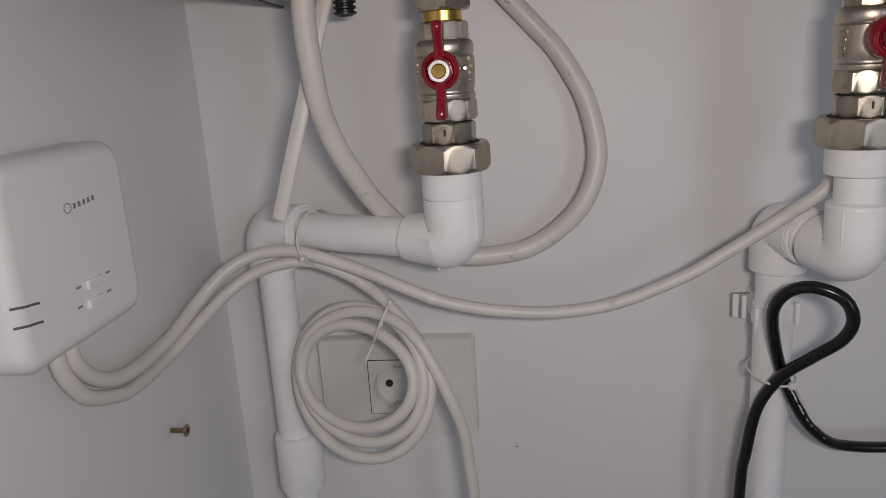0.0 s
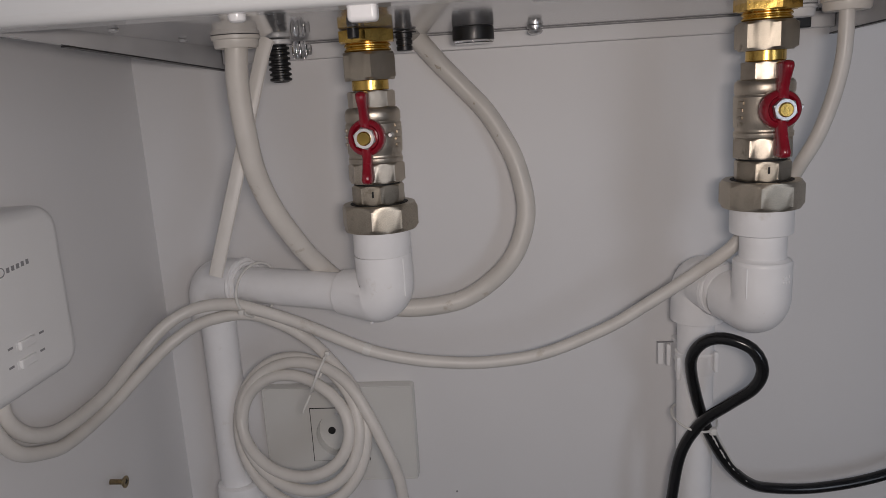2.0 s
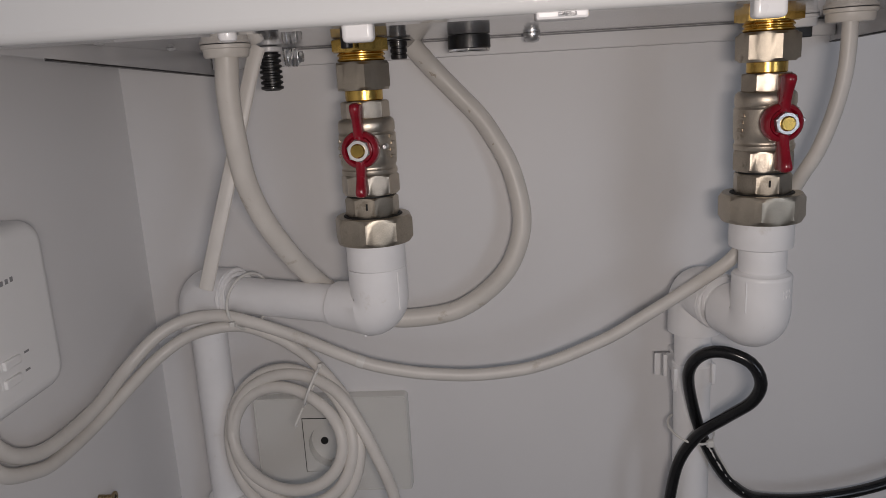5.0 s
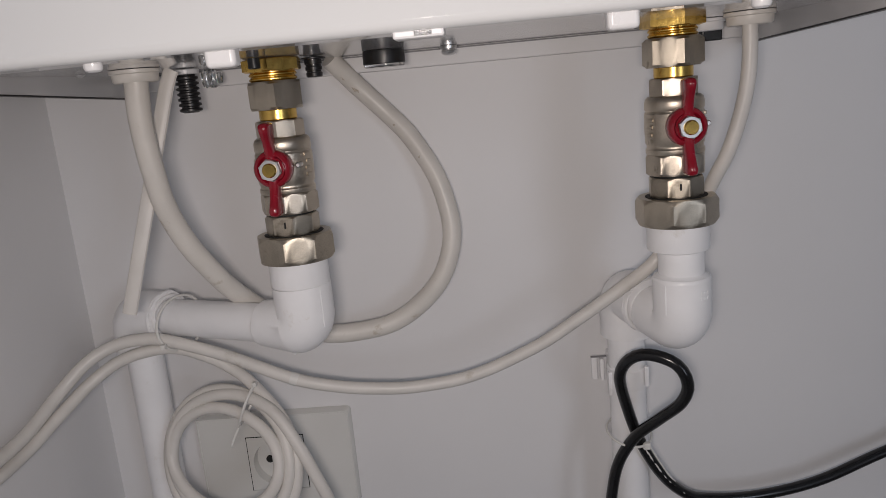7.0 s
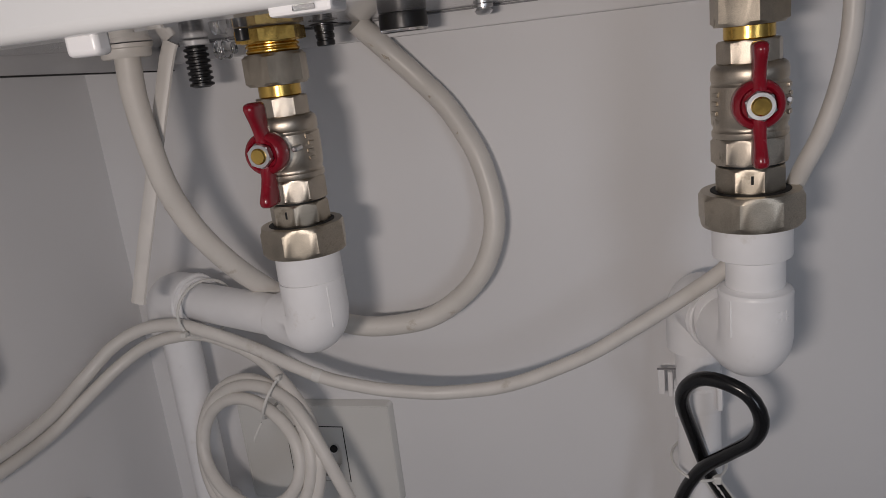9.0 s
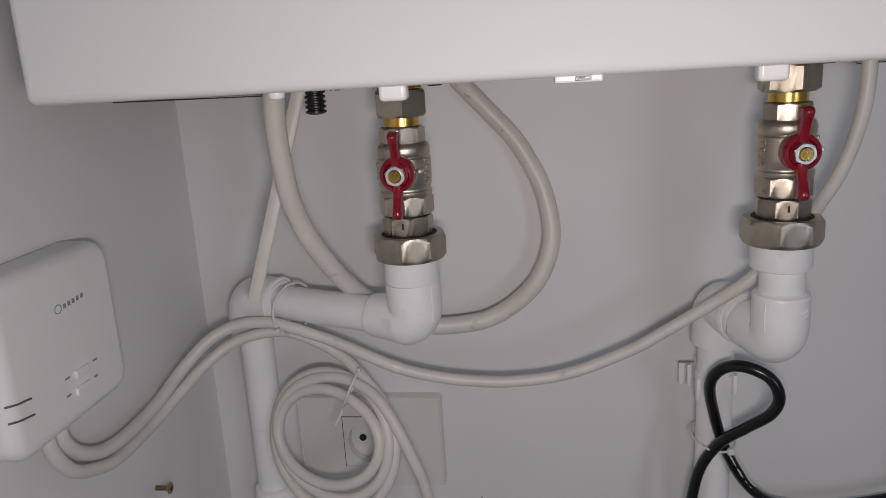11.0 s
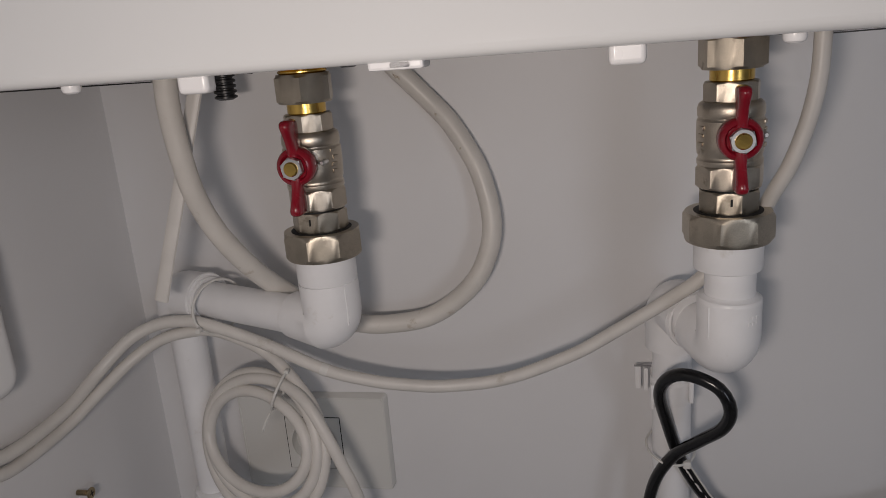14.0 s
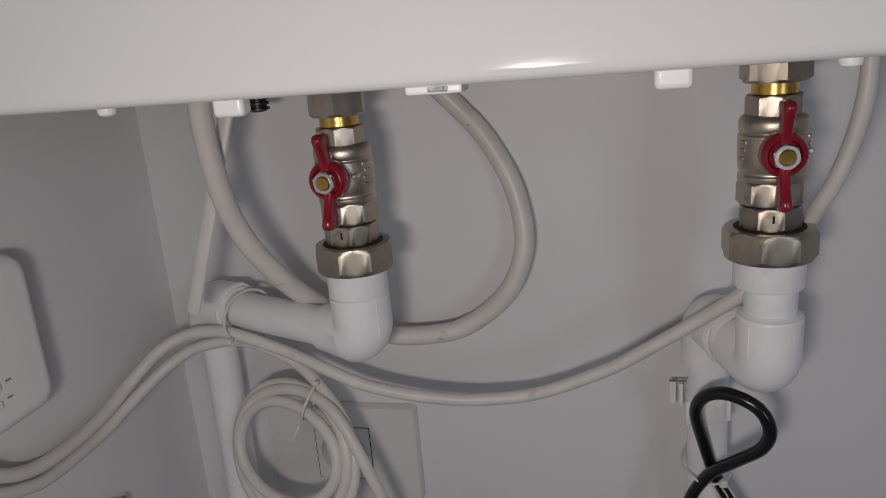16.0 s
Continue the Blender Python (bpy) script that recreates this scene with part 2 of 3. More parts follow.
slab("wall_north", (WALL_X, WALL_Y, 0), (1.6, WALL_Y + 0.12, 2.4), PANEL, "smooth white painted wall behind the boiler pipes")
slab("wall_west", (WALL_X - 0.1, -1.6, 0), (WALL_X, WALL_Y + 0.12, 2.4), PANEL_SIDE, "smooth white side wall beside the boiler")
slab("wall_east", (1.6, -1.6, 0), (1.7, WALL_Y + 0.12, 2.4), PANEL, "plain white wall that closes the room")
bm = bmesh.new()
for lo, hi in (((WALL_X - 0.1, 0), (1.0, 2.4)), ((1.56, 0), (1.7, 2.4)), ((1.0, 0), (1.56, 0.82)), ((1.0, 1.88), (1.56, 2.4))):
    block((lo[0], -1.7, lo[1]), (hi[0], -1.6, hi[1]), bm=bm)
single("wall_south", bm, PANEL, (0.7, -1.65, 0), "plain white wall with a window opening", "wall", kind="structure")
slab("floor", (WALL_X - 0.1, -1.7, -0.1), (1.7, WALL_Y + 0.12, 0), FLOOR, "plain grey floor")
slab("ceiling", (WALL_X - 0.1, -1.7, 2.4), (1.7, WALL_Y + 0.12, 2.5), PANEL, "plain white ceiling")

# ---- the boiler ----
BX0, BX1, BFRONT, BTOP, BLOW = -0.1715, 0.264, 0.2615, 1.95, 1.2475
UNDER = 1.2525
boiler = thing("boiler", ((BX0 + BX1) / 2, 0.40, UNDER), "white enamelled wall-hung boiler with a glossy underside", "boiler")
part("front_cover", block((BX0 + 0.005, BFRONT, BLOW), (BX1 - 0.005, BFRONT + 0.022, BTOP), 0.004, 4), ENAMEL, boiler)
for x0, x1 in ((BX0 + 0.001, BX0 + 0.004), (BX1 - 0.004, BX1 - 0.001)):
    bm = bmesh.new()
    ys = (BFRONT + 0.0225, WALL_Y - 0.003)
    quad = [(ys[0], 1.2475), (ys[1], 1.2375), (ys[1], BTOP), (ys[0], BTOP)]
    a = [bm.verts.new((x0, y, z)) for y, z in quad]
    b = [bm.verts.new((x1, y, z)) for y, z in quad]
    bm.faces.new(a[::-1]), bm.faces.new(b)
    for i in range(4):
        bm.faces.new((a[i], a[(i + 1) % 4], b[(i + 1) % 4], b[i]))
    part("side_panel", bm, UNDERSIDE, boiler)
    # black strip that stands in for the shadow gap under the panel's edge
    bm = bmesh.new()
    quad = [(ys[0] + 0.05, 1.2449), (ys[1], 1.2366), (ys[1], 1.2374), (ys[0] + 0.05, 1.2457)]
    a = [bm.verts.new((x0 - 0.0004, y, z - 0.0002)) for y, z in quad]
    b = [bm.verts.new((x1 + 0.0004, y, z - 0.0002)) for y, z in quad]
    bm.faces.new(a[::-1]), bm.faces.new(b)
    for i in range(4):
        bm.faces.new((a[i], a[(i + 1) % 4], b[(i + 1) % 4], b[i]))
    part("edge_shade", bm, RUBBER, boiler, "dark strip drawn for the shadow gap along the lower edge")
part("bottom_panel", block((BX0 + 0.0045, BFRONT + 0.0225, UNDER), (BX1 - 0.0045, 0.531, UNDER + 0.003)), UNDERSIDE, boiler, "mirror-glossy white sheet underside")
part("rear_lip", block((BX0 + 0.0045, 0.5325, 1.2408), (BX1 - 0.0045, WALL_Y - 0.0005, UNDER + 0.02), 0.0010), PANEL, boiler)
# the shadow gap before the rear lip is drawn as a grey strip
part("rear_shade", block((BX0 + 0.0045, 0.5300, UNDER - 0.0012), (BX1 - 0.0045, 0.5323, UNDER - 0.0003), 0.0003), GREY, boiler, "grey strip drawn for the shadow gap along the rear edge")
part("top_panel", block((BX0 + 0.0045, BFRONT + 0.0225, BTOP - 0.004), (BX1 - 0.0045, WALL_Y - 0.003, BTOP - 0.001)), ENAMEL, boiler)
for x in (-0.0168, 0.125):
    part("peg", block((x - 0.0056, 0.268, 1.2418), (x + 0.0056, 0.2755, 1.2505), 0.0018, 3), PEG, boiler, "white plastic peg")
for x in (-0.0645, 0.1725):
    part("pin", turned([(0.0018, 0), (0.0030, 0.0006), (0.0034, 0.0016), (0.0034, 0.0032)], (x, 0.272, 1.2446), n=20), PEG, boiler, "small round white pin")
tab = part("tab", block((0.0455, 0.264, 1.2452), (0.0635, 0.276, 1.2485), 0.001), PEG, boiler, "white plastic catch")
part("window", block((0.0530, 0.2628, 1.2460), (0.0592, 0.2639, 1.2476), 0.0004), GLASS, tab, "clear lens in the catch")


def collar(x, y, r, z0):
    return turned([(r * 0.62, z0 + 0.0006), (r * 0.70, z0 - 0.0020), (r * 0.90, z0 - 0.0024), (r * 0.96, z0 - 0.0014), (r * 0.98, z0 + 0.0022), (r * 1.06, z0 + 0.0028), (r * 1.07, UNDER - 0.0003)], (x, y, 0), n=44)


part("gland", collar(-0.1205, 0.4305, 0.0132, 1.2475), HOSE, boiler, "cream plastic hose gland")
part("gland", collar(0.2270, 0.4400, 0.0130, 1.2475), HOSE, boiler, "cream plastic cable gland")
part("gland", collar(0.214, 0.482, 0.012, 1.2478), PPR, boiler, "cream plastic cable gland")
part("cap", turned([(0.0128, 1.2440), (0.0133, 1.2444), (0.0133, 1.2500), (0.0130, UNDER - 0.0003)], (0.0165, 0.483, 0), n=44), RUBBER, boiler, "black cap with a clear lens")
part("lens", turned([(0.0122, 1.2421), (0.0128, 1.2425), (0.0128, 1.2438)], (0.0165, 0.483, 0), n=44), GLASS, boiler)
part("plug", turned([(0.0042, 1.2398), (0.0050, 1.2402), (0.0052, 1.2424), (0.0046, 1.2428), (0.0046, 1.2438), (0.0052, 1.2441), (0.0053, 1.2460), (0.0048, 1.2464), (0.0048, 1.2474), (0.0054, 1.2478), (0.0054, 1.2506), (0.0080, 1.2509), (0.0080, 1.2516), (0.0050, UNDER - 0.0003)], (-0.0272, 0.4765, 0), n=28), RUBBER, boiler, "black ribbed rubber plug")
part("bottom_screw", turned([(0.0016, 1.2462), (0.0034, 1.2466), (0.0047, 1.2477), (0.0050, 1.2487), (0.0041, 1.2495), (0.0040, 1.2501), (0.0055, 1.2505), (0.0055, UNDER - 0.0003)], (0.0568, 0.505, 0), n=32), STEEL, boiler, "shiny domed steel screw head")
prof = []
for i in range(7):
    z = 1.2255 + i * 0.0033
    prof += [(0.0055, z), (0.0071, z + 0.0006), (0.0071, z + 0.0019), (0.0055, z + 0.0025)]
part("drain_hose", turned([(0.0030, 1.2290), (0.0044, 1.2249)] + prof + [(0.0060, 1.2490), (0.0060, UNDER - 0.0003)], (-0.1100, 0.480, 0), n=32), RUBBER, boiler, "black corrugated drain stub")
for x, y in ((-0.150, 0.345), (-0.152, 0.430), (0.245, 0.345)):
    part("rivet", turned([(0.0012, UNDER - 0.0016), (0.0024, UNDER - 0.0010), (0.0026, UNDER - 0.0003)], (x, y, 0), n=18), STEEL, boiler)
part("stub_collar", turned([(0.0074, 1.2488), (0.0084, 1.2492), (0.0084, 1.2516), (0.0074, UNDER - 0.0004)], (-0.1100, 0.480, 0), n=32), PEG, boiler, "pale collar over the drain stub")
part("drain_knob", turned([(0.0030, 0.0), (0.0054, 0.0006), (0.0058, 0.0020), (0.0050, 0.0028), (0.0046, 0.0042), (0.0058, 0.0050), (0.0060, 0.0076), (0.0050, 0.0088), (0.0036, 0.0092), (0.0034, 0.0120)], (-0.1035, 0.4920, UNDER - 0.0072), "x", 32), GLASS, boiler, "clear plastic vent knob")
part("vent_tip", turned([(0.0026, 1.2462), (0.0034, 1.2466), (0.0034, UNDER - 0.0004)], (-0.0500, 0.4262, 0), n=20), RUBBER, boiler, "small black rubber tip")
part("bracket", block((0.2165, 0.494, 1.2395), (0.229, 0.502, UNDER - 0.0004), 0.0008), RUBBER, boiler, "small dark bracket")

# ---- ball valves ----
AXIS_Y = 0.450
V1, V2 = Vector((-0.0465, AXIS_Y, 1.131)), Vector((0.187, AXIS_Y, 1.1345))


def ball_valve(base):
    x, y = base.x, base.y
    valve = thing("ball_valve", base, "nickel-plated ball valve with a red butterfly handle", "valve", "valves under the boiler")
    c = (x, y)
    union = part("union_nut", nut(8, 0.0485, 1.131, 1.1475, c, math.pi / 8 - 0.06, 0.16), NICKEL_DARK, valve, "worn octagonal nickel union nut", 25)
    part("union_tail", nut(8, 0.0328, 1.1476, 1.1595, c, math.pi / 8 + 0.25, 0.1), NICKEL_DARK, valve, "", 25)
    part("gasket", turned([(0.0138, 1.1596), (0.0138, 1.1608)], (x, y, 0)), DARK, valve, "dark seal ring")
    body = turned([(0.0150, 1.1728), (0.0166, 1.1732), (0.0169, 1.1738), (0.0169, 1.1760), (0.0163, 1.1768), (0.0162, 1.1782), (0.0169, 1.1795), (0.0172, 1.1850), (0.0173, 1.1905), (0.0172, 1.1968), (0.0166, 1.1976), (0.0165, 1.1984), (0.0170, 1.1992), (0.0170, 1.2032), (0.0164, 1.2052), (0.0150, 1.2064), (0.0140, 1.2066)], (x, y, 0), n=56)
    part("body", body, NICKEL, valve)
    random.seed(7)
    for s, rows in ((1, (1.1835, 1.1875, 1.1915, 1.1955)), (-1, (1.1850, 1.1895, 1.1935))):
        for z in rows:
            a = radians(-90 + s * (68 + random.uniform(-4, 4)))
            mark = block((-0.0022, -0.0006, -0.0011), (0.0022, 0.0006, 0.0011), 0.0004)
            bmesh.ops.transform(mark, verts=mark.verts, matrix=Matrix.Translation((x + 0.0174 * math.cos(a), y + 0.0174 * math.sin(a), z)) @ Matrix.Rotation(a + radians(90), 4, "Z"))
            part("cast_mark", mark, NICKEL, valve, "raised unreadable cast mark")
    for dx in (-0.0016, 0.0006):
        part("stamp", block((x + dx, y - 0.01530, 1.1525), (x + dx + 0.0012, y - 0.01512, 1.1565)), DARK, valve, "dark unreadable stamp")
    part("nut_recess", turned([(0.0160, 1.1474), (0.0182, 1.1475), (0.0182, 1.1477), (0.0160, 1.1478)], (x, y, 0)), DARK, valve, "dark gap inside the union nut")
    part("lower_hex", nut(8, 0.0352, 1.1609, 1.1730, c, math.pi / 8 + 0.05, 0.1), NICKEL, valve, "", 25)
    part("neck", nut(8, 0.0290, 1.2062, 1.2165, c, math.pi / 8 + 0.1, 0.08), NICKEL, valve, "", 25)
    part("tail_ring", turned([(0.0105, 1.2166), (0.0112, 1.2172), (0.0112, 1.2225), (0.0102, 1.2234)], (x, y, 0)), BRASS, valve, "bare brass tail ring")
    part("upper_nut", nut(6, 0.0350, 1.2228, 1.2392, c, 0.227, 0.1), NICKEL_DARK, valve, "hexagonal nickel coupling nut", 25)
    prof = []
    for i in range(2):
        z = 1.2393 + i * 0.0026
        prof += [(0.0130, z), (0.0141, z + 0.0008), (0.0141, z + 0.0014), (0.0130, z + 0.0024)]
    part("thread", turned(prof + [(0.0130, 1.2446)], (x, y, 0)), BRASS, valve, "brass boiler thread")
    part("brass_hex", nut(6, 0.0370, 1.2447, UNDER - 0.0004, c, 0.12, 0.08), BRASS, valve, "", 25)
    part("stem", turned([(0.0075, 0), (0.0075, 0.006), (0.0062, 0.0062), (0.0062, 0.012)], (x, y - 0.0165, 1.190), "y", 28), NICKEL, valve)
    # the handle: a domed hub with two blades
    hub = turned([(0.0095, 0), (0.0108, 0.0012), (0.0111, 0.004), (0.0108, 0.0085), (0.0098, 0.0105), (0.0082, 0.0112), (0.0074, 0.0104), (0.0070, 0.0085)], (x, y - 0.0205, 1.190), "y", 44)
    for s in (1, -1):
        rows = []
        for t, half, y0, y1 in ((0.006, 0.0036, -0.0215, -0.0320), (0.0115, 0.0029, -0.0225, -0.0335), (0.0160, 0.0028, -0.0226, -0.0358), (0.0200, 0.0031, -0.0226, -0.0380), (0.0232, 0.0034, -0.0230, -0.0394), (0.0250, 0.0033, -0.0240, -0.0388), (0.0260, 0.0027, -0.0254, -0.0376), (0.0265, 0.0015, -0.0275, -0.0355)):
            z, ring = 1.190 + s * t, []
            for k in range(16):
                a = 2 * math.pi * k / 16
                c, d = math.cos(a), math.sin(a)
                ring.append(hub.verts.new((x + half * math.copysign(abs(c) ** 0.6, c), y + (y0 + y1) / 2 + (y1 - y0) / 2 * math.copysign(abs(d) ** 0.6, d), z)))
            rows.append(ring)
        for a, b in zip(rows, rows[1:]):
            for k in range(16):
                hub.faces.new((a[k], a[(k + 1) % 16], b[(k + 1) % 16], b[k]))
        hub.faces.new(rows[-1])
        hub.faces.new(rows[0])
    handle = part("handle", hub, RED, valve, "glossy red butterfly handle", 50)
    lock = nut(6, 0.0132, 0, 0.004, (0, 0), 0.2, 0.1)
    bmesh.ops.transform(lock, matrix=Matrix.Translation((x, y - 0.0315, 1.190)) @ Matrix.Rotation(radians(90), 4, "X"), verts=lock.verts)
    part("lock_nut", lock, STEEL, handle, "zinc lock nut", 25)
    part("spindle", turned([(0.0041, 0), (0.0041, 0.0020), (0.0034, 0.0028)], (x, y - 0.0340, 1.190), "y", 24), BRASS, handle, "brass spindle end")
    part("stop_pin", turned([(0.0016, 0), (0.0016, 0.007), (0.001, 0.0078)], (x + 0.0132, y - 0.0145, 1.1905), "y", 16), STEEL, valve)
    return valve


valve_1 = ball_valve(V1)
valve_2 = copy_thing(valve_1, Matrix.Translation(V2))
for ob in valve_2.children:          # its nuts came to rest at other angles
    if ob.name.startswith("union_nut"):
        ob.rotation_euler.z = radians(-14.5)
    if ob.name.startswith("upper_nut"):
        ob.rotation_euler.z = radians(-6)

# ---- water pipes ----
PIPE_R, ELBOW_R = 0.0128, 0.0184
R1, R2 = Vector((-0.1858, 0.5115, 0)), Vector((0.1648, 0.5115, 0))
Z1, Z2 = 1.0866, 1.0680


def flow_pipe():
    pipe = thing("water_pipe", (R1.x, R1.y, 0.0), "white plastic water pipe with welded elbows", "pipe", "pipes under the boiler")
    top, corner = Vector((V1.x, V1.y, 1.1308)), Vector((V1.x + 0.0005, V1.y, Z1))
    way = (Vector((R1.x, R1.y, Z1 - 0.002)) - corner).normalized()
    part("elbow", sweep(bend(Vector((V1.x, V1.y, 1.1145)), corner, corner + way * 0.0335, 0.010, 12), lambda t: ELBOW_R * (1 - 1.1 * max(0, t - 0.84)), 40), PPR, pipe)
    part("socket", turned([(0.0165, 1.1140), (0.0181, 1.1148), (0.0184, 1.1158), (0.0182, 1.1308)], (V1.x, V1.y, 0), n=40), PPR, pipe)
    part("mould_seam", sweep([Vector((V1.x + 0.0142, V1.y - 0.0117, z)) for z in (1.1128, 1.1050, 1.0950, 1.0890)], 0.0005, 6), PPR, pipe)
    bead = corner + way * 0.0337
    part("weld_bead", sweep(ring_line(bead, Vector((0, 0, 1)), way.cross(Vector((0, 0, 1))).normalized(), 0.0136, 0.0136), bead_radius(0.0014), 8, closed=True), PPR, pipe)
    far = Vector((R1.x, R1.y, Z1 - 0.002))
    part("branch", sweep([corner + way * 0.032, corner + way * 0.06, far - way * 0.03], PIPE_R, 36), PPR, pipe)
    part("elbow", sweep(bend(far - way * 0.032, far, far - Vector((0, 0, 0.0290)), 0.0115, 12), ELBOW_R, 40), PPR, pipe)
    for d, r in ((0.0325, 0.0165), (0.0300, 0.0190)):
        part("weld_bead", sweep(ring_line(far - way * d, Vector((0, 0, 1)), way.cross(Vector((0, 0, 1))).normalized(), r - 0.0016, r - 0.0016), bead_radius(0.0016), 8, closed=True), PPR, pipe)
    part("weld_bead", sweep(ring_line(far - Vector((0, 0, 0.0293)), (1, 0, 0), (0, 1, 0), 0.0138, 0.0138), bead_radius(0.0013), 8, closed=True), PPR, pipe)
    part("riser", turned([(PIPE_R, 0.0), (PIPE_R, Z1 - 0.028)], (R1.x, R1.y, 0), n=36), PPR, pipe)
    part("coupling", turned([(0.0145, 0.8760), (0.0172, 0.8770), (0.0178, 0.880), (0.0176, 0.898), (0.0178, 0.919), (0.0170, 0.9215), (0.0145, 0.9225)], (R1.x + 0.0015, R1.y, 0), n=40), PPR, pipe, "thicker white sleeve on the riser")


def return_pipe():
    pipe = thing("water_pipe", (R2.x, R2.y, 0.0), "white plastic water pipe with an adapter and two elbows", "pipe", "pipes under the boiler")
    px = V2.x + 0.0020
    corner = Vector((px, V2.y, Z2))
    far = Vector((R2.x + 0.0008, R2.y, Z2 + 0.0070))
    way = (far - corner).normalized()
    part("adapter", turned([(0.0165, 1.1178), (0.0182, 1.1186), (0.0185, 1.1196), (0.0184, 1.1343)], (V2.x + 0.0006, V2.y, 0), n=40), PPR, pipe)
    part("spigot", turned([(0.0138, 1.098), (0.0138, 1.1182)], (px, V2.y, 0), n=36), PPR, pipe)
    part("elbow", sweep(bend(Vector((px, V2.y, 1.1000)), corner, corner + way * 0.030, 0.010, 12), 0.0175, 40), PPR, pipe)
    part("elbow_rim", turned([(0.0176, 1.0988), (0.0176, 1.1002), (0.0168, 1.1014), (0.0150, 1.1020), (0.0141, 1.1032)], (px, V2.y, 0), n=40), PPR, pipe)
    part("mould_seam", sweep([Vector((px - 0.0128, V2.y - 0.0119, z)) for z in (1.0985, 1.090, 1.0800)], 0.0005, 6), PPR, pipe)
    for row in range(2):
        for col in range(3):
            a = radians(-62 + 9 * col)
            mark = block((-0.0010, -0.0002, -0.0009), (0.0007, 0.0002, 0.0009), 0.00015)
            bmesh.ops.transform(mark, verts=mark.verts, matrix=Matrix.Translation((px + 0.0175 * math.cos(a), V2.y + 0.0175 * math.sin(a), 1.0930 - 0.0034 * row)) @ Matrix.Rotation(a + radians(90), 4, "Z"))
            part("moulded_mark", mark, PPR, pipe, "raised unreadable moulded mark")
    part("branch", sweep([corner + way * 0.026, corner + way * 0.03, far - way * 0.026], PIPE_R, 36), PPR, pipe)
    part("elbow", sweep(bend(far - way * 0.0285, far, far - Vector((0, 0, 0.031)), 0.0105, 12), 0.0182, 40), PPR, pipe)
    across = way.cross(Vector((0, 0, 1))).normalized()
    for d in (0.0285, 0.0262):
        part("weld_bead", sweep(ring_line(far - way * d, Vector((0, 0, 1)), across, 0.0172, 0.0172), bead_radius(0.0015), 8, closed=True), PPR, pipe)
    part("weld_bead", sweep(ring_line(far - Vector((0, 0, 0.0312)), (1, 0, 0), (0, 1, 0), 0.0142, 0.0142), bead_radius(0.0014), 8, closed=True), PPR, pipe)
    part("riser", turned([(PIPE_R, 0.0), (PIPE_R, far.z - 0.031)], (R2.x, R2.y, 0), n=36), PPR, pipe)


flow_pipe()
return_pipe()

# a clip that holds the second riser to the wall
clip = thing("pipe_clip", (R2.x, WALL_Y, 1.013), "white plastic pipe clip on the wall", "pipe clip")
part("base", block((R2.x - 0.0100, 0.5255, 1.004), (R2.x + 0.0150, WALL_Y, 1.021), 0.001), PPR, clip)
part("arm", turned([(0.0131, 1.0045), (0.0142, 1.005), (0.0142, 1.0195), (0.0131, 1.0205)], (R2.x, R2.y, 0), n=40), PPR, clip)
part("latch", block((R2.x - 0.0232, 0.5270, 1.0035), (R2.x - 0.0190, 0.5295, 1.0212), 0.0008), PPR, clip, "thin white latch tongue")
part("latch", block((R2.x - 0.0172, 0.5250, 1.0030), (R2.x - 0.0142, 0.5290, 1.0200), 0.0008), PPR, clip, "thin white latch tongue")
part("latch_bar", block((R2.x - 0.0236, 0.5262, 1.0210), (R2.x - 0.0120, 0.5282, 1.0218), 0.0002), GREY, clip, "grey edge of the latch")
part("lug", block((R2.x - 0.0145, 0.5040, 1.0000), (R2.x - 0.0118, 0.5090, 1.0175), 0.0008), PPR, clip)
part("latch", block((R2.x + 0.0095, 0.4965, 1.0085), (R2.x + 0.0125, 0.5005, 1.0235), 0.0008), PPR, clip)

# ---- socket ----
SX, SZ, SY = -0.1075, 0.9475, 0.5365
socket = thing("wall_socket", (SX, WALL_Y, SZ), "ivory wall socket with a wide cover plate", "socket")
bm = bmesh.new()
wide, tall, mod = 0.0605, 0.0400, 0.0232
for lo, hi in (((-wide, -tall), (wide, -mod)), ((-wide, mod), (wide, tall)), ((-wide, -mod), (-mod, mod)), ((mod, -mod), (wide, mod))):
    block((SX + lo[0], SY, SZ + lo[1]), (SX + hi[0], WALL_Y, SZ + hi[1]), bm=bm)
bmesh.ops.remove_doubles(bm, verts=bm.verts, dist=1e-5)
part("cover_plate", bm, PLATE, socket)
bm = bmesh.new()
loops = []
for grow, y in ((0.0012, WALL_Y - 0.0003), (0.0009, SY + 0.0014), (0.0002, SY - 0.0004), (-0.0006, SY - 0.0004), (-0.0010, SY + 0.0002)):
    a, b, r, loop = wide + grow, tall + grow, 0.003, []
    for cx, cz, start in ((a - r, b - r, 0), (r - a, b - r, 90), (r - a, r - b, 180), (a - r, r - b, 270)):
        for k in range(5):
            t = radians(start + 22.5 * k)
            loop.append(bm.verts.new((SX + cx + r * math.cos(t), y, SZ + cz + r * math.sin(t))))
    loops.append(loop)
for a, b in zip(loops, loops[1:]):
    for k in range(20):
        bm.faces.new((a[k], a[(k + 1) % 20], b[(k + 1) % 20], b[k]))
part("plate_rim", bm, PLATE, socket, "raised rounded rim of the plate")
bm = bmesh.new()
s, r, n = 0.0226, 0.0192, 48
outer, inner, deep = [], [], []
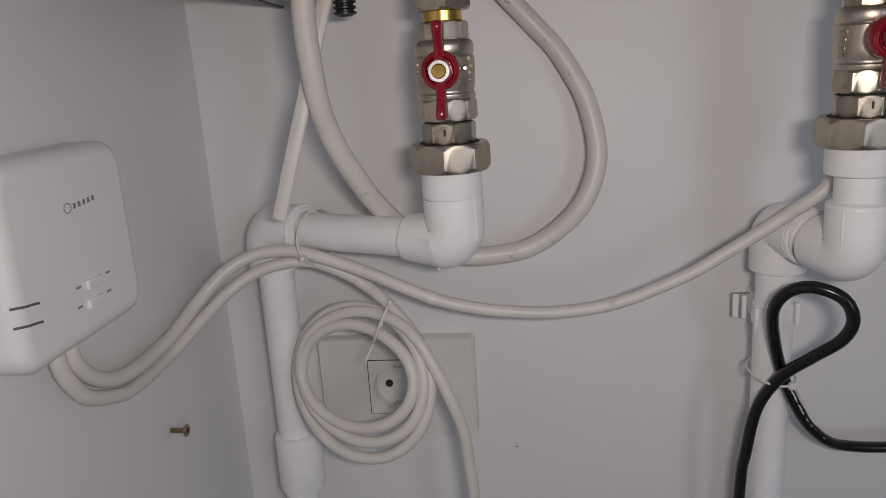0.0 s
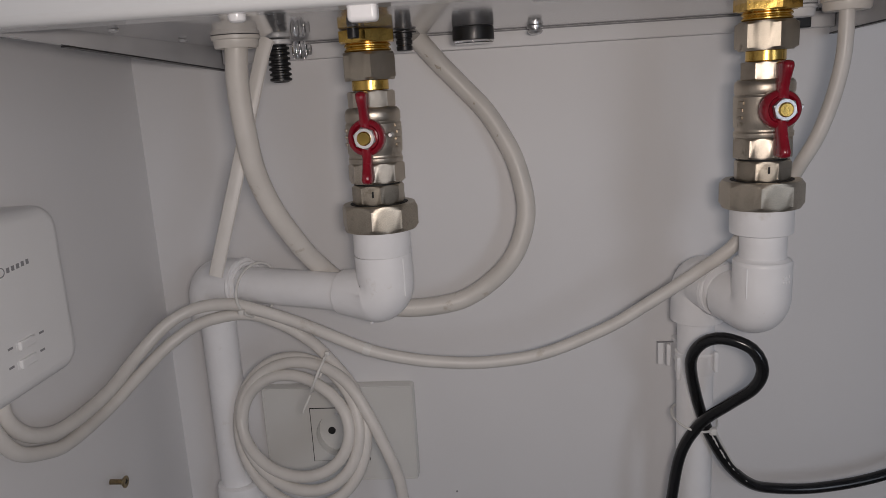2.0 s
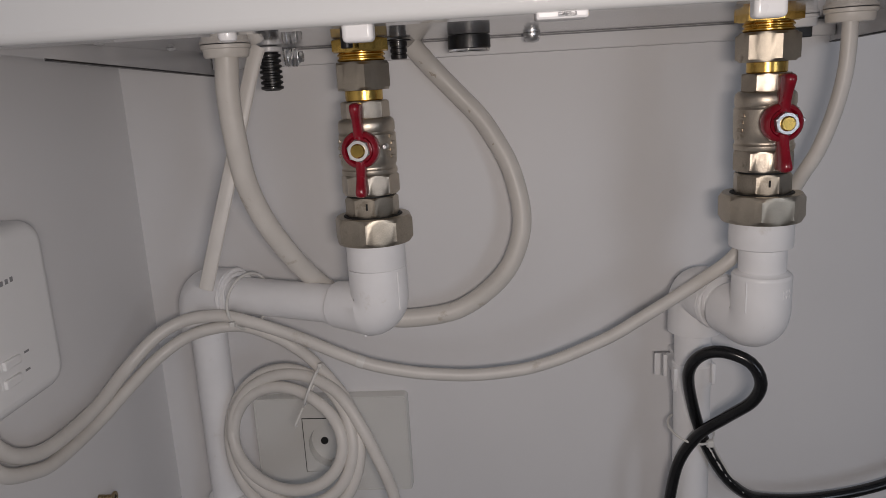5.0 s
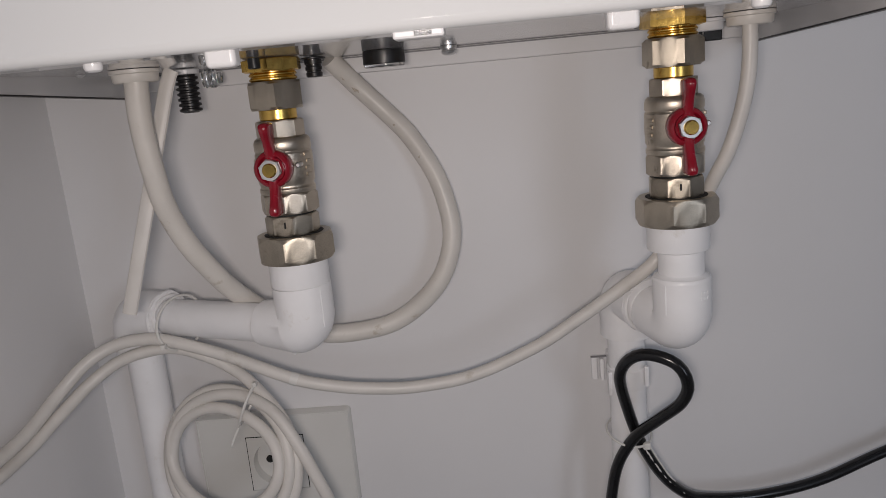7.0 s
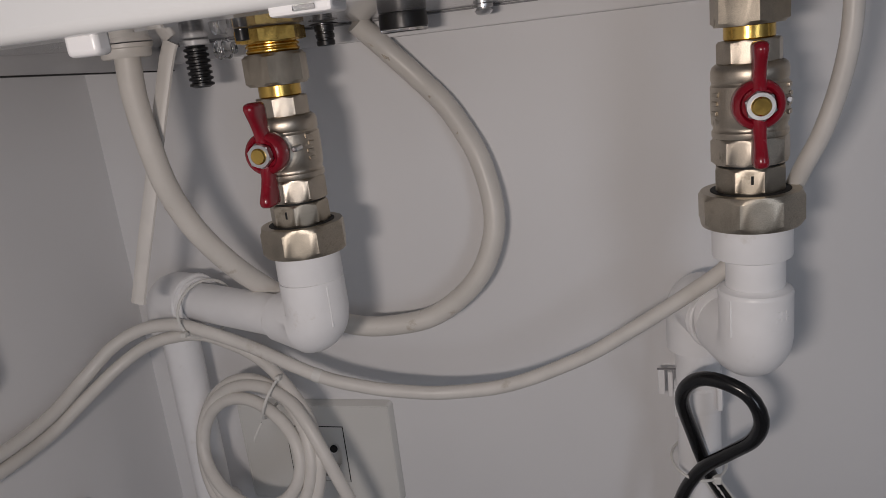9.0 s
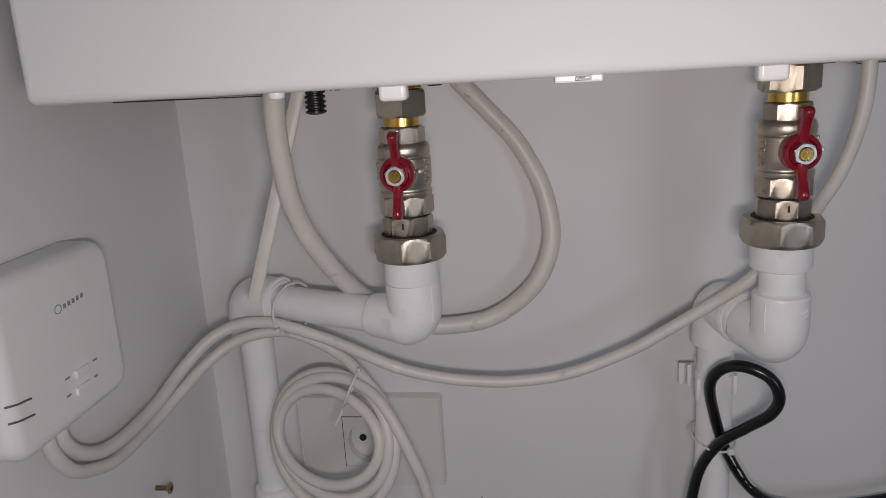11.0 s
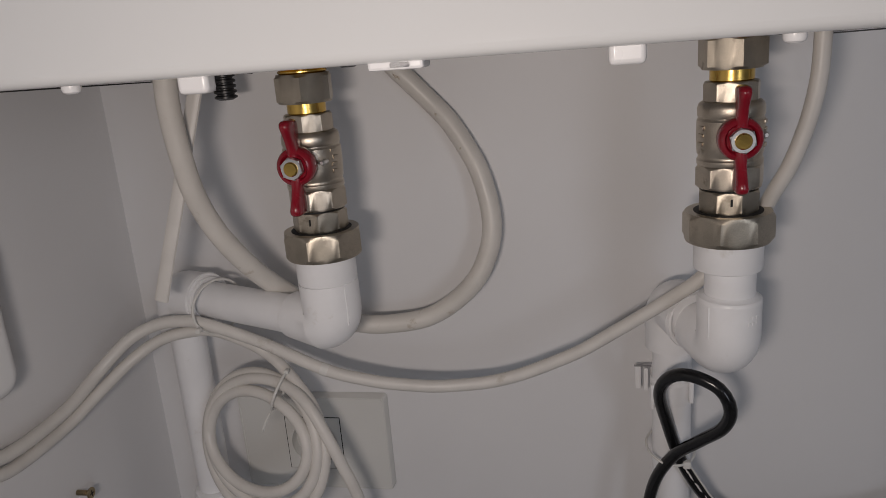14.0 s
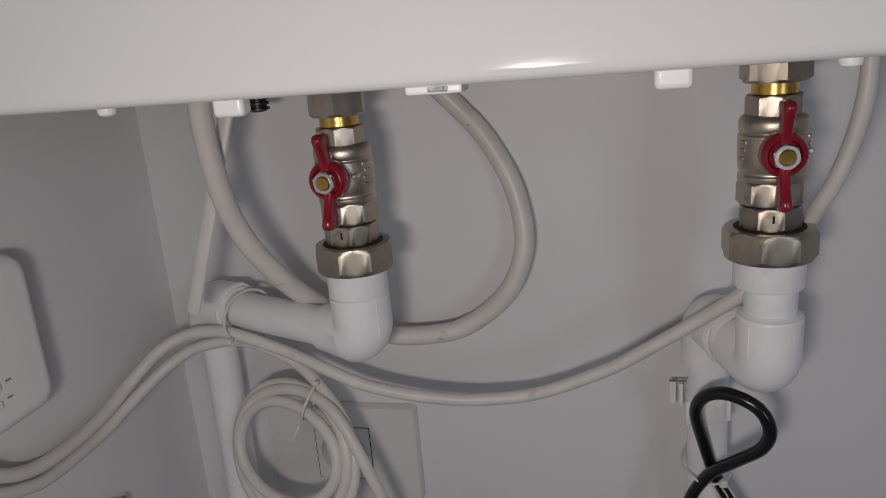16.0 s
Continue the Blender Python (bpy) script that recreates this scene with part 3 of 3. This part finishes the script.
for i in range(n):
    t = 2 * math.pi * i / n
    k = s / max(abs(math.cos(t)), abs(math.sin(t)))
    outer.append(bm.verts.new((SX + k * math.cos(t), SY - 0.0004, SZ + k * math.sin(t))))
    inner.append(bm.verts.new((SX + r * math.cos(t), SY - 0.0004, SZ + r * math.sin(t))))
    deep.append(bm.verts.new((SX + 0.0185 * math.cos(t), SY + 0.0078, SZ + 0.0185 * math.sin(t))))
for i in range(n):
    j = (i + 1) % n
    bm.faces.new((outer[i], outer[j], inner[j], inner[i]))
    bm.faces.new((inner[i], inner[j], deep[j], deep[i]))
bm.faces.new(deep)
face = part("insert", bm, PLATE, socket, "round recessed socket insert")
for dx in (-0.0082, 0.0095):
    part("contact_hole", turned([(0.0030, 0), (0.0030, 0.0012)], (SX + dx, SY + 0.0077, SZ), "y", 20), DARK, face, "dark contact hole")
for dz in (-0.0172, 0.0172):
    part("earth_contact", block((SX - 0.0028, SY + 0.001, SZ + dz - 0.0014), (SX + 0.0028, SY + 0.0076, SZ + dz + 0.0014), 0.0005), STEEL, face, "bright earth contact")
for lo, hi in (((-mod, mod - 0.0007), (mod, mod)), ((-mod, -mod), (-mod + 0.0006, mod)), ((mod - 0.0006, -mod), (mod, mod))):
    part("gap", block((SX + lo[0], SY - 0.0002, SZ + lo[1]), (SX + hi[0], SY + 0.004, SZ + hi[1])), DARK, socket, "dark gap round the insert")

# ---- wireless receiver on the side wall ----
FX = -0.2165
rec = thing("receiver_box", (WALL_X, 0.331, 1.118), "white plastic heating receiver with two slide switches", "receiver")
bm = block((WALL_X + 0.0025, 0.2775, 1.0722), (FX, 0.3832, 1.1665))
edges = [e for e in bm.edges if abs(e.verts[0].co.x - e.verts[1].co.x) > 0.01]
bmesh.ops.bevel(bm, geom=edges, offset=0.0135, segments=8, profile=0.5, affect="EDGES")
edges = [e for e in bm.edges if all(abs(v.co.x - FX) < 1e-5 for v in e.verts)]
bmesh.ops.bevel(bm, geom=edges, offset=0.0080, segments=8, profile=0.5, affect="EDGES")
shell = part("shell", bm, BOX_WHITE, rec, "", 40)
bm = block((WALL_X, 0.283, 1.0755), (WALL_X + 0.0024, 0.3785, 1.1635))
bmesh.ops.bevel(bm, geom=[e for e in bm.edges if abs(e.verts[0].co.x - e.verts[1].co.x) > 0.001], offset=0.012, segments=6, profile=0.5, affect="EDGES")
part("back_plate", bm, GREY, rec)
for z in (1.1045, 1.0958):
    part("groove", sweep(glide([(FX - 0.0030, 0.2790, z + 0.0014), (FX - 0.0010, 0.2815, z + 0.0012), (FX - 0.0001, 0.2850, z + 0.0006), (FX, 0.2895, z), (FX, 0.2942, z - 0.0008)], 0.001), 0.0006, 8), GROOVE, rec, "dark grey moulded line")
for z, y in ((1.1002, 0.3365), (1.0908, 0.335)):
    part("switch_slot", block((FX - 0.001, y - 0.0080, z - 0.0021), (FX + 0.00015, y + 0.0080, z + 0.0021), 0.0001), BOX_WHITE, rec)
    part("slide_switch", block((FX - 0.001, y - 0.0064, z - 0.0024), (FX + 0.0018, y + 0.0064, z + 0.0024), 0.0008), BOX_WHITE, rec, "white slide switch")
    for dy in (-0.0125, 0.0135):
        part("print", block((FX - 0.001, y + dy - 0.0020, z + 0.0010 - 0.0006), (FX + 0.0001, y + dy + 0.0020, z + 0.0010 + 0.0006)), GREY, rec, "unreadable grey print")
ly, lz = 0.3365, 1.1395
part("logo", sweep(ring_line((FX, ly - 0.0095, lz), (0, 1, 0), (0, 0, 1), 0.0028, 0.0023), 0.0003, 8, closed=True), GREY, rec, "grey printed ring")
for i in range(5):
    part("logo", block((FX - 0.001, ly - 0.0050 + i * 0.0040, lz - 0.0013 + 0.0002 * i), (FX + 0.00012, ly - 0.0026 + i * 0.0040, lz + 0.0013 + 0.0002 * i), 0.0001), GREY, rec, "grey printed bar")

# ---- cables and hoses ----
def cable(name, points, r, mat, label, category, group="", step=0.004):
    line = glide(points, step)
    base = min(line, key=lambda p: p.z)
    return single(name, sweep(line, r, 18), mat, tuple(base), label, category, group)


cable("hose", [(-0.1205, 0.4305, 1.2505), (-0.1212, 0.4310, 1.2420), (-0.1229, 0.4325, 1.2280), (-0.1235, 0.4350, 1.2107), (-0.1230, 0.4375, 1.1941), (-0.1222, 0.4415, 1.1763), (-0.1194, 0.4465, 1.1597), (-0.1143, 0.4530, 1.1426), (-0.1072, 0.4630, 1.1244), (-0.1008, 0.4755, 1.1083), (-0.0890, 0.4930, 1.0880),
               (-0.0721, 0.512, 1.0675), (-0.0452, 0.516, 1.0580), (-0.0122, 0.519, 1.0592), (0.0070, 0.521, 1.0655), (0.0248, 0.521, 1.0785), (0.0369, 0.521, 1.0925), (0.0442, 0.5225, 1.1085), (0.0473, 0.5245, 1.1240), (0.0460, 0.5275, 1.1410),
               (0.0405, 0.5305, 1.1622), (0.0323, 0.5330, 1.1793), (0.0206, 0.5350, 1.1981), (0.0055, 0.5360, 1.2151), (-0.0106, 0.5330, 1.2331), (-0.0205, 0.5270, 1.2455), (-0.0255, 0.5230, 1.2520)],
      0.0068, HOSE, "cream plastic hose looped under the boiler", "hose")
hose = bpy.data.objects["hose"]
random.seed(11)
for a, b in (((-0.0150, 0.5312, 1.2383), (-0.0178, 0.5292, 1.2418)), ((-0.0078, 0.5333, 1.2300), (-0.0112, 0.5327, 1.2340)), ((0.0140, 0.5357, 1.2060), (0.0152, 0.5356, 1.2047)), ((0.0296, 0.5336, 1.1836), (0.0312, 0.5333, 1.1812))):
    a, b = Vector(a), Vector(b)
    off = Vector((-0.2, -0.92, -0.33)).normalized() * 0.0064
    line = [a.lerp(b, k / 6) + off + Vector((random.uniform(-0.0006, 0.0006), 0, random.uniform(-0.0006, 0.0006))) for k in range(7)]
    part("grime", sweep(line, lambda t: 0.0003 + 0.0006 * math.sin(math.pi * t), 8), SOIL, hose, "brown grime smeared on the hose")
cable("power_cable", [(0.2270, 0.4400, 1.2515), (0.2272, 0.4400, 1.2400), (0.2268, 0.4405, 1.2217), (0.2249, 0.4420, 1.2061), (0.2214, 0.4440, 1.1901), (0.2163, 0.4465, 1.1739), (0.2112, 0.4520, 1.1608), (0.2040, 0.4650, 1.1390), (0.1900, 0.4745, 1.1185), (0.1765, 0.4735, 1.1032), (0.1604, 0.4785, 1.0893), (0.1428, 0.4825, 1.0759), (0.1243, 0.4845, 1.0633), (0.1054, 0.4855, 1.0513), (0.0861, 0.4865, 1.0419), (0.0664, 0.4870, 1.0337), (0.0468, 0.4870, 1.0281), (0.0267, 0.4860, 1.0258), (0.0069, 0.4835, 1.0257), (-0.0130, 0.4820, 1.0274), (-0.0355, 0.4808, 1.0306), (-0.0680, 0.479, 1.0397), (-0.1150, 0.481, 1.0600), (-0.1519, 0.479, 1.0738), (-0.1674, 0.478, 1.0764), (-0.1865, 0.475, 1.0747), (-0.2035, 0.465, 1.0670), (-0.2193, 0.450, 1.0506), (-0.2268, 0.420, 1.0368), (-0.2285, 0.3737, 1.0350), (-0.2285, 0.345, 1.0440), (-0.2285, 0.328, 1.0600), (-0.2285, 0.325, 1.0760)],
      0.0043, CABLE, "off-white power cable sagging between the pipes", "cable")


def coil_points():
    pts, turns = [], 3.05
    for i in range(64):
        t = i / 63
        a = radians(52) - 2 * math.pi * turns * t
        k = t * turns
        lerp = lambda v: v[int(min(k, 2))] + (v[int(min(k, 2)) + 1] - v[int(min(k, 2))]) * min(1, k - int(min(k, 2)))
        ax, cx = lerp((0.0507, 0.0485, 0.0400, 0.0500)), lerp((-0.1213, -0.1222, -0.1240, -0.1190))
        az, cz = lerp((0.0540, 0.0490, 0.0310, 0.0430)), lerp((0.9802, 0.9812, 0.9875, 0.9870))
        x, z = cx + ax * math.cos(a), cz + az * math.sin(a)
        y = 0.472 - 0.255 * (x + 0.123) + 0.30 * (z - 0.97) + lerp((0.005, 0.001, -0.004, -0.002))     # the coil leans out from the wall
        pts.append((x, y, z))
    return pts


cable("coiled_cable", [(-0.2295, 0.316, 1.0760), (-0.2295, 0.318, 1.0600), (-0.2290, 0.331, 1.0410), (-0.2285, 0.3534, 1.0300), (-0.2290, 0.3762, 1.0245), (-0.2285, 0.4200, 1.0255), (-0.2186, 0.445, 1.0375), (-0.2053, 0.465, 1.0510), (-0.1877, 0.476, 1.0620), (-0.1689, 0.481, 1.0665), (-0.1500, 0.4865, 1.0655), (-0.1300, 0.4905, 1.0560), (-0.1188, 0.4935, 1.0474), (-0.1055, 0.4905, 1.0380)]
      + coil_points() + [(-0.0672, 0.4665, 0.9935), (-0.0600, 0.4650, 0.9770), (-0.0508, 0.4665, 0.9485), (-0.0478, 0.470, 0.9172), (-0.0459, 0.471, 0.8855), (-0.0460, 0.478, 0.80), (-0.0500, 0.492, 0.60), (-0.0530, 0.500, 0.01)],
      0.0042, CABLE, "off-white cable wound into a hanging coil", "cable")
black_cable = cable("black_cable", [(0.1420, 0.505, 0.01), (0.1420, 0.505, 0.70), (0.1439, 0.500, 0.8749), (0.1457, 0.495, 0.9143), (0.1519, 0.494, 0.9497), (0.1634, 0.485, 0.9764), (0.1774, 0.471, 0.9960), (0.1889, 0.457, 1.0135), (0.1918, 0.451, 1.0289), (0.1852, 0.452, 1.0422), (0.1700, 0.459, 1.0472), (0.1590, 0.468, 1.0415), (0.1538, 0.478, 1.0258), (0.1597, 0.490, 0.9979), (0.1696, 0.4945, 0.9669), (0.1850, 0.501, 0.9375), (0.2035, 0.510, 0.9160), (0.2240, 0.518, 0.9058), (0.2600, 0.522, 0.9032), (0.3052, 0.524, 0.9110), (0.3529, 0.526, 0.9300), (0.43, 0.528, 0.96), (0.60, 0.530, 1.0)],
      0.0040, BLACK, "black rubber cable tied in a loop", "cable")

# a cut flat lead that hangs in front of the first riser
bm = sweep(glide([(-0.1085, 0.4545, 1.2515), (-0.1122, 0.4530, 1.2430), (-0.1222, 0.4480, 1.2090), (-0.1315, 0.4435, 1.1765), (-0.1415, 0.4385, 1.1425), (-0.1520, 0.4345, 1.1075)]), 0.0046, 12, flat=0.5, side=(0, 1, 0))
single("flat_lead", bm, CABLE, (-0.152, 0.4340, 1.1075), "off-white flat cable end hanging from the boiler", "cable")

# ---- cable ties ----
way = (Vector((R1.x, R1.y, Z1 - 0.002)) - Vector((V1.x, V1.y, Z1))).normalized()
c = Vector((-0.1452, 0.4896, 1.0830))
tie = thing("cable_tie", c, "white nylon tie holding cables to the pipe", "cable tie", "cable ties")
line = ring_line(c, (0, 0, 1), (0.42, 0.907, 0), 0.0190, 0.0212)
part("strap", sweep(line, 0.0010, 8, closed=True), NYLON, tie)
part("head", block(c + Vector((-0.0078, -0.0225, -0.0120)), c + Vector((-0.0042, -0.0180, -0.0085)), 0.0008), NYLON, tie)

c = Vector((-0.1042, 0.4835, 1.0222))
tie = thing("cable_tie", c, "white nylon tie round the coiled cable", "cable tie", "cable ties")
u = Vector((0.42, 0, 0.907))
part("strap", sweep(ring_line(c, u, (0, 1, 0), 0.0155, 0.0145), 0.0010, 8, closed=True), NYLON, tie)
part("head", block(c + Vector((0.0055, -0.0040, 0.0130)), c + Vector((0.0085, -0.0005, 0.0162)), 0.0006), NYLON, tie)
part("tail", sweep(glide([c + Vector((-0.005, -0.013, -0.012)), c + Vector((-0.010, -0.016, -0.022)), c + Vector((-0.0110, -0.015, -0.025))]), 0.0008, 8), NYLON, tie)

c = Vector((R2.x - 0.0010, 0.5080, 0.9700))
tie = thing("cable_tie", c, "white nylon tie holding the black cable", "cable tie", "cable ties")
part("strap", sweep(ring_line(c, (0.97, 0.17, -0.17), (0, 1, 0.05), 0.0166, 0.0225), 0.0009, 8, closed=True), NYLON, tie)
part("head", block(c + Vector((0.0062, -0.0195, -0.0060)), c + Vector((0.0116, -0.0145, -0.0008)), 0.0012, 3), NYLON, tie)
part("tail", sweep(glide([c + Vector((0.010, -0.018, -0.002)), c + Vector((0.0170, -0.0130, -0.0160)), c + Vector((0.0260, -0.0080, -0.0330)), c + Vector((0.0310, -0.0045, -0.0400))]), 0.0007, 8), NYLON, tie)

# ---- a screw left in the side wall ----
screw = thing("screw", (WALL_X, 0.430, 0.968), "small bronze screw half driven into the white wall", "screw")
prof = [(0.0013, -0.004)]
for i in range(8):
    z = -0.003 + i * 0.0014
    prof += [(0.0013, z), (0.0020, z + 0.0005), (0.0013, z + 0.0010)]
part("shank", turned(prof, (WALL_X, 0.430, 0.968), "x", 16), YELLOWED, screw)
part("head", turned([(0.0014, 0.0080), (0.0041, 0.0106), (0.0041, 0.0112), (0.0034, 0.0116)], (WALL_X, 0.430, 0.968), "x", 24), YELLOWED, screw)
for lo, hi in (((-0.0022, -0.0004), (0.0022, 0.0004)), ((-0.0004, -0.0022), (0.0004, 0.0022))):
    part("cross_slot", block((WALL_X + 0.0112, 0.430 + lo[0], 0.968 + lo[1]), (WALL_X + 0.01175, 0.430 + hi[0], 0.968 + hi[1])), DARK, screw)

# a drip of melted plastic under the first elbow, a taped joint on the cable, a speck on the wall
single("plastic_drip", turned([(0.0004, 1.0655), (0.0012, 1.0662), (0.0011, 1.0676), (0.0018, 1.0690)], (V1.x - 0.012, V1.y + 0.006, 0), n=14), PPR, (V1.x - 0.012, V1.y + 0.006, 1.0655), "small drip of melted white plastic under the elbow", "drip")
a, b = Vector((-0.0705, 0.4790, 1.0406)), Vector((-0.0655, 0.4791, 1.0387))
single("tape_ring", sweep([a, a.lerp(b, 0.5), b], 0.0046, 18), NYLON, tuple(b), "thin white tape ring round the power cable", "tape")
single("wall_speck", turned([(0.0009, 0), (0.0007, 0.0005), (0.0003, 0.0008)], (-0.0165, WALL_Y, 0.8905), "y", 10), GREY, (-0.0165, WALL_Y, 0.8905), "tiny grey speck stuck to the white wall", "speck")

# dried plaster along the black cable below its tie
random.seed(4)
smear = glide([(0.1690, 0.4875, 0.9655), (0.1762, 0.4915, 0.9515), (0.1850, 0.4970, 0.9360), (0.1935, 0.5015, 0.9250), (0.2035, 0.5062, 0.9143)], 0.0012)
cuts = [0, 14, 26, 45, len(smear) - 1]
for k, (i, j) in enumerate(zip(cuts, cuts[1:])):
    if j - i > 3:
        piece = [q + Vector((0.0016, 0.0008, 0.0012 + random.uniform(-0.0003, 0.0003))) for q in smear[i:j - 1 - k % 2]]
        part("plaster_smear", sweep(piece, lambda t: 0.0002 + 0.0006 * abs(math.sin(math.pi * t)) ** 0.5 * (0.7 + 0.3 * math.sin(19 * t)), 8), NYLON, black_cable, "dried white plaster on the cable")
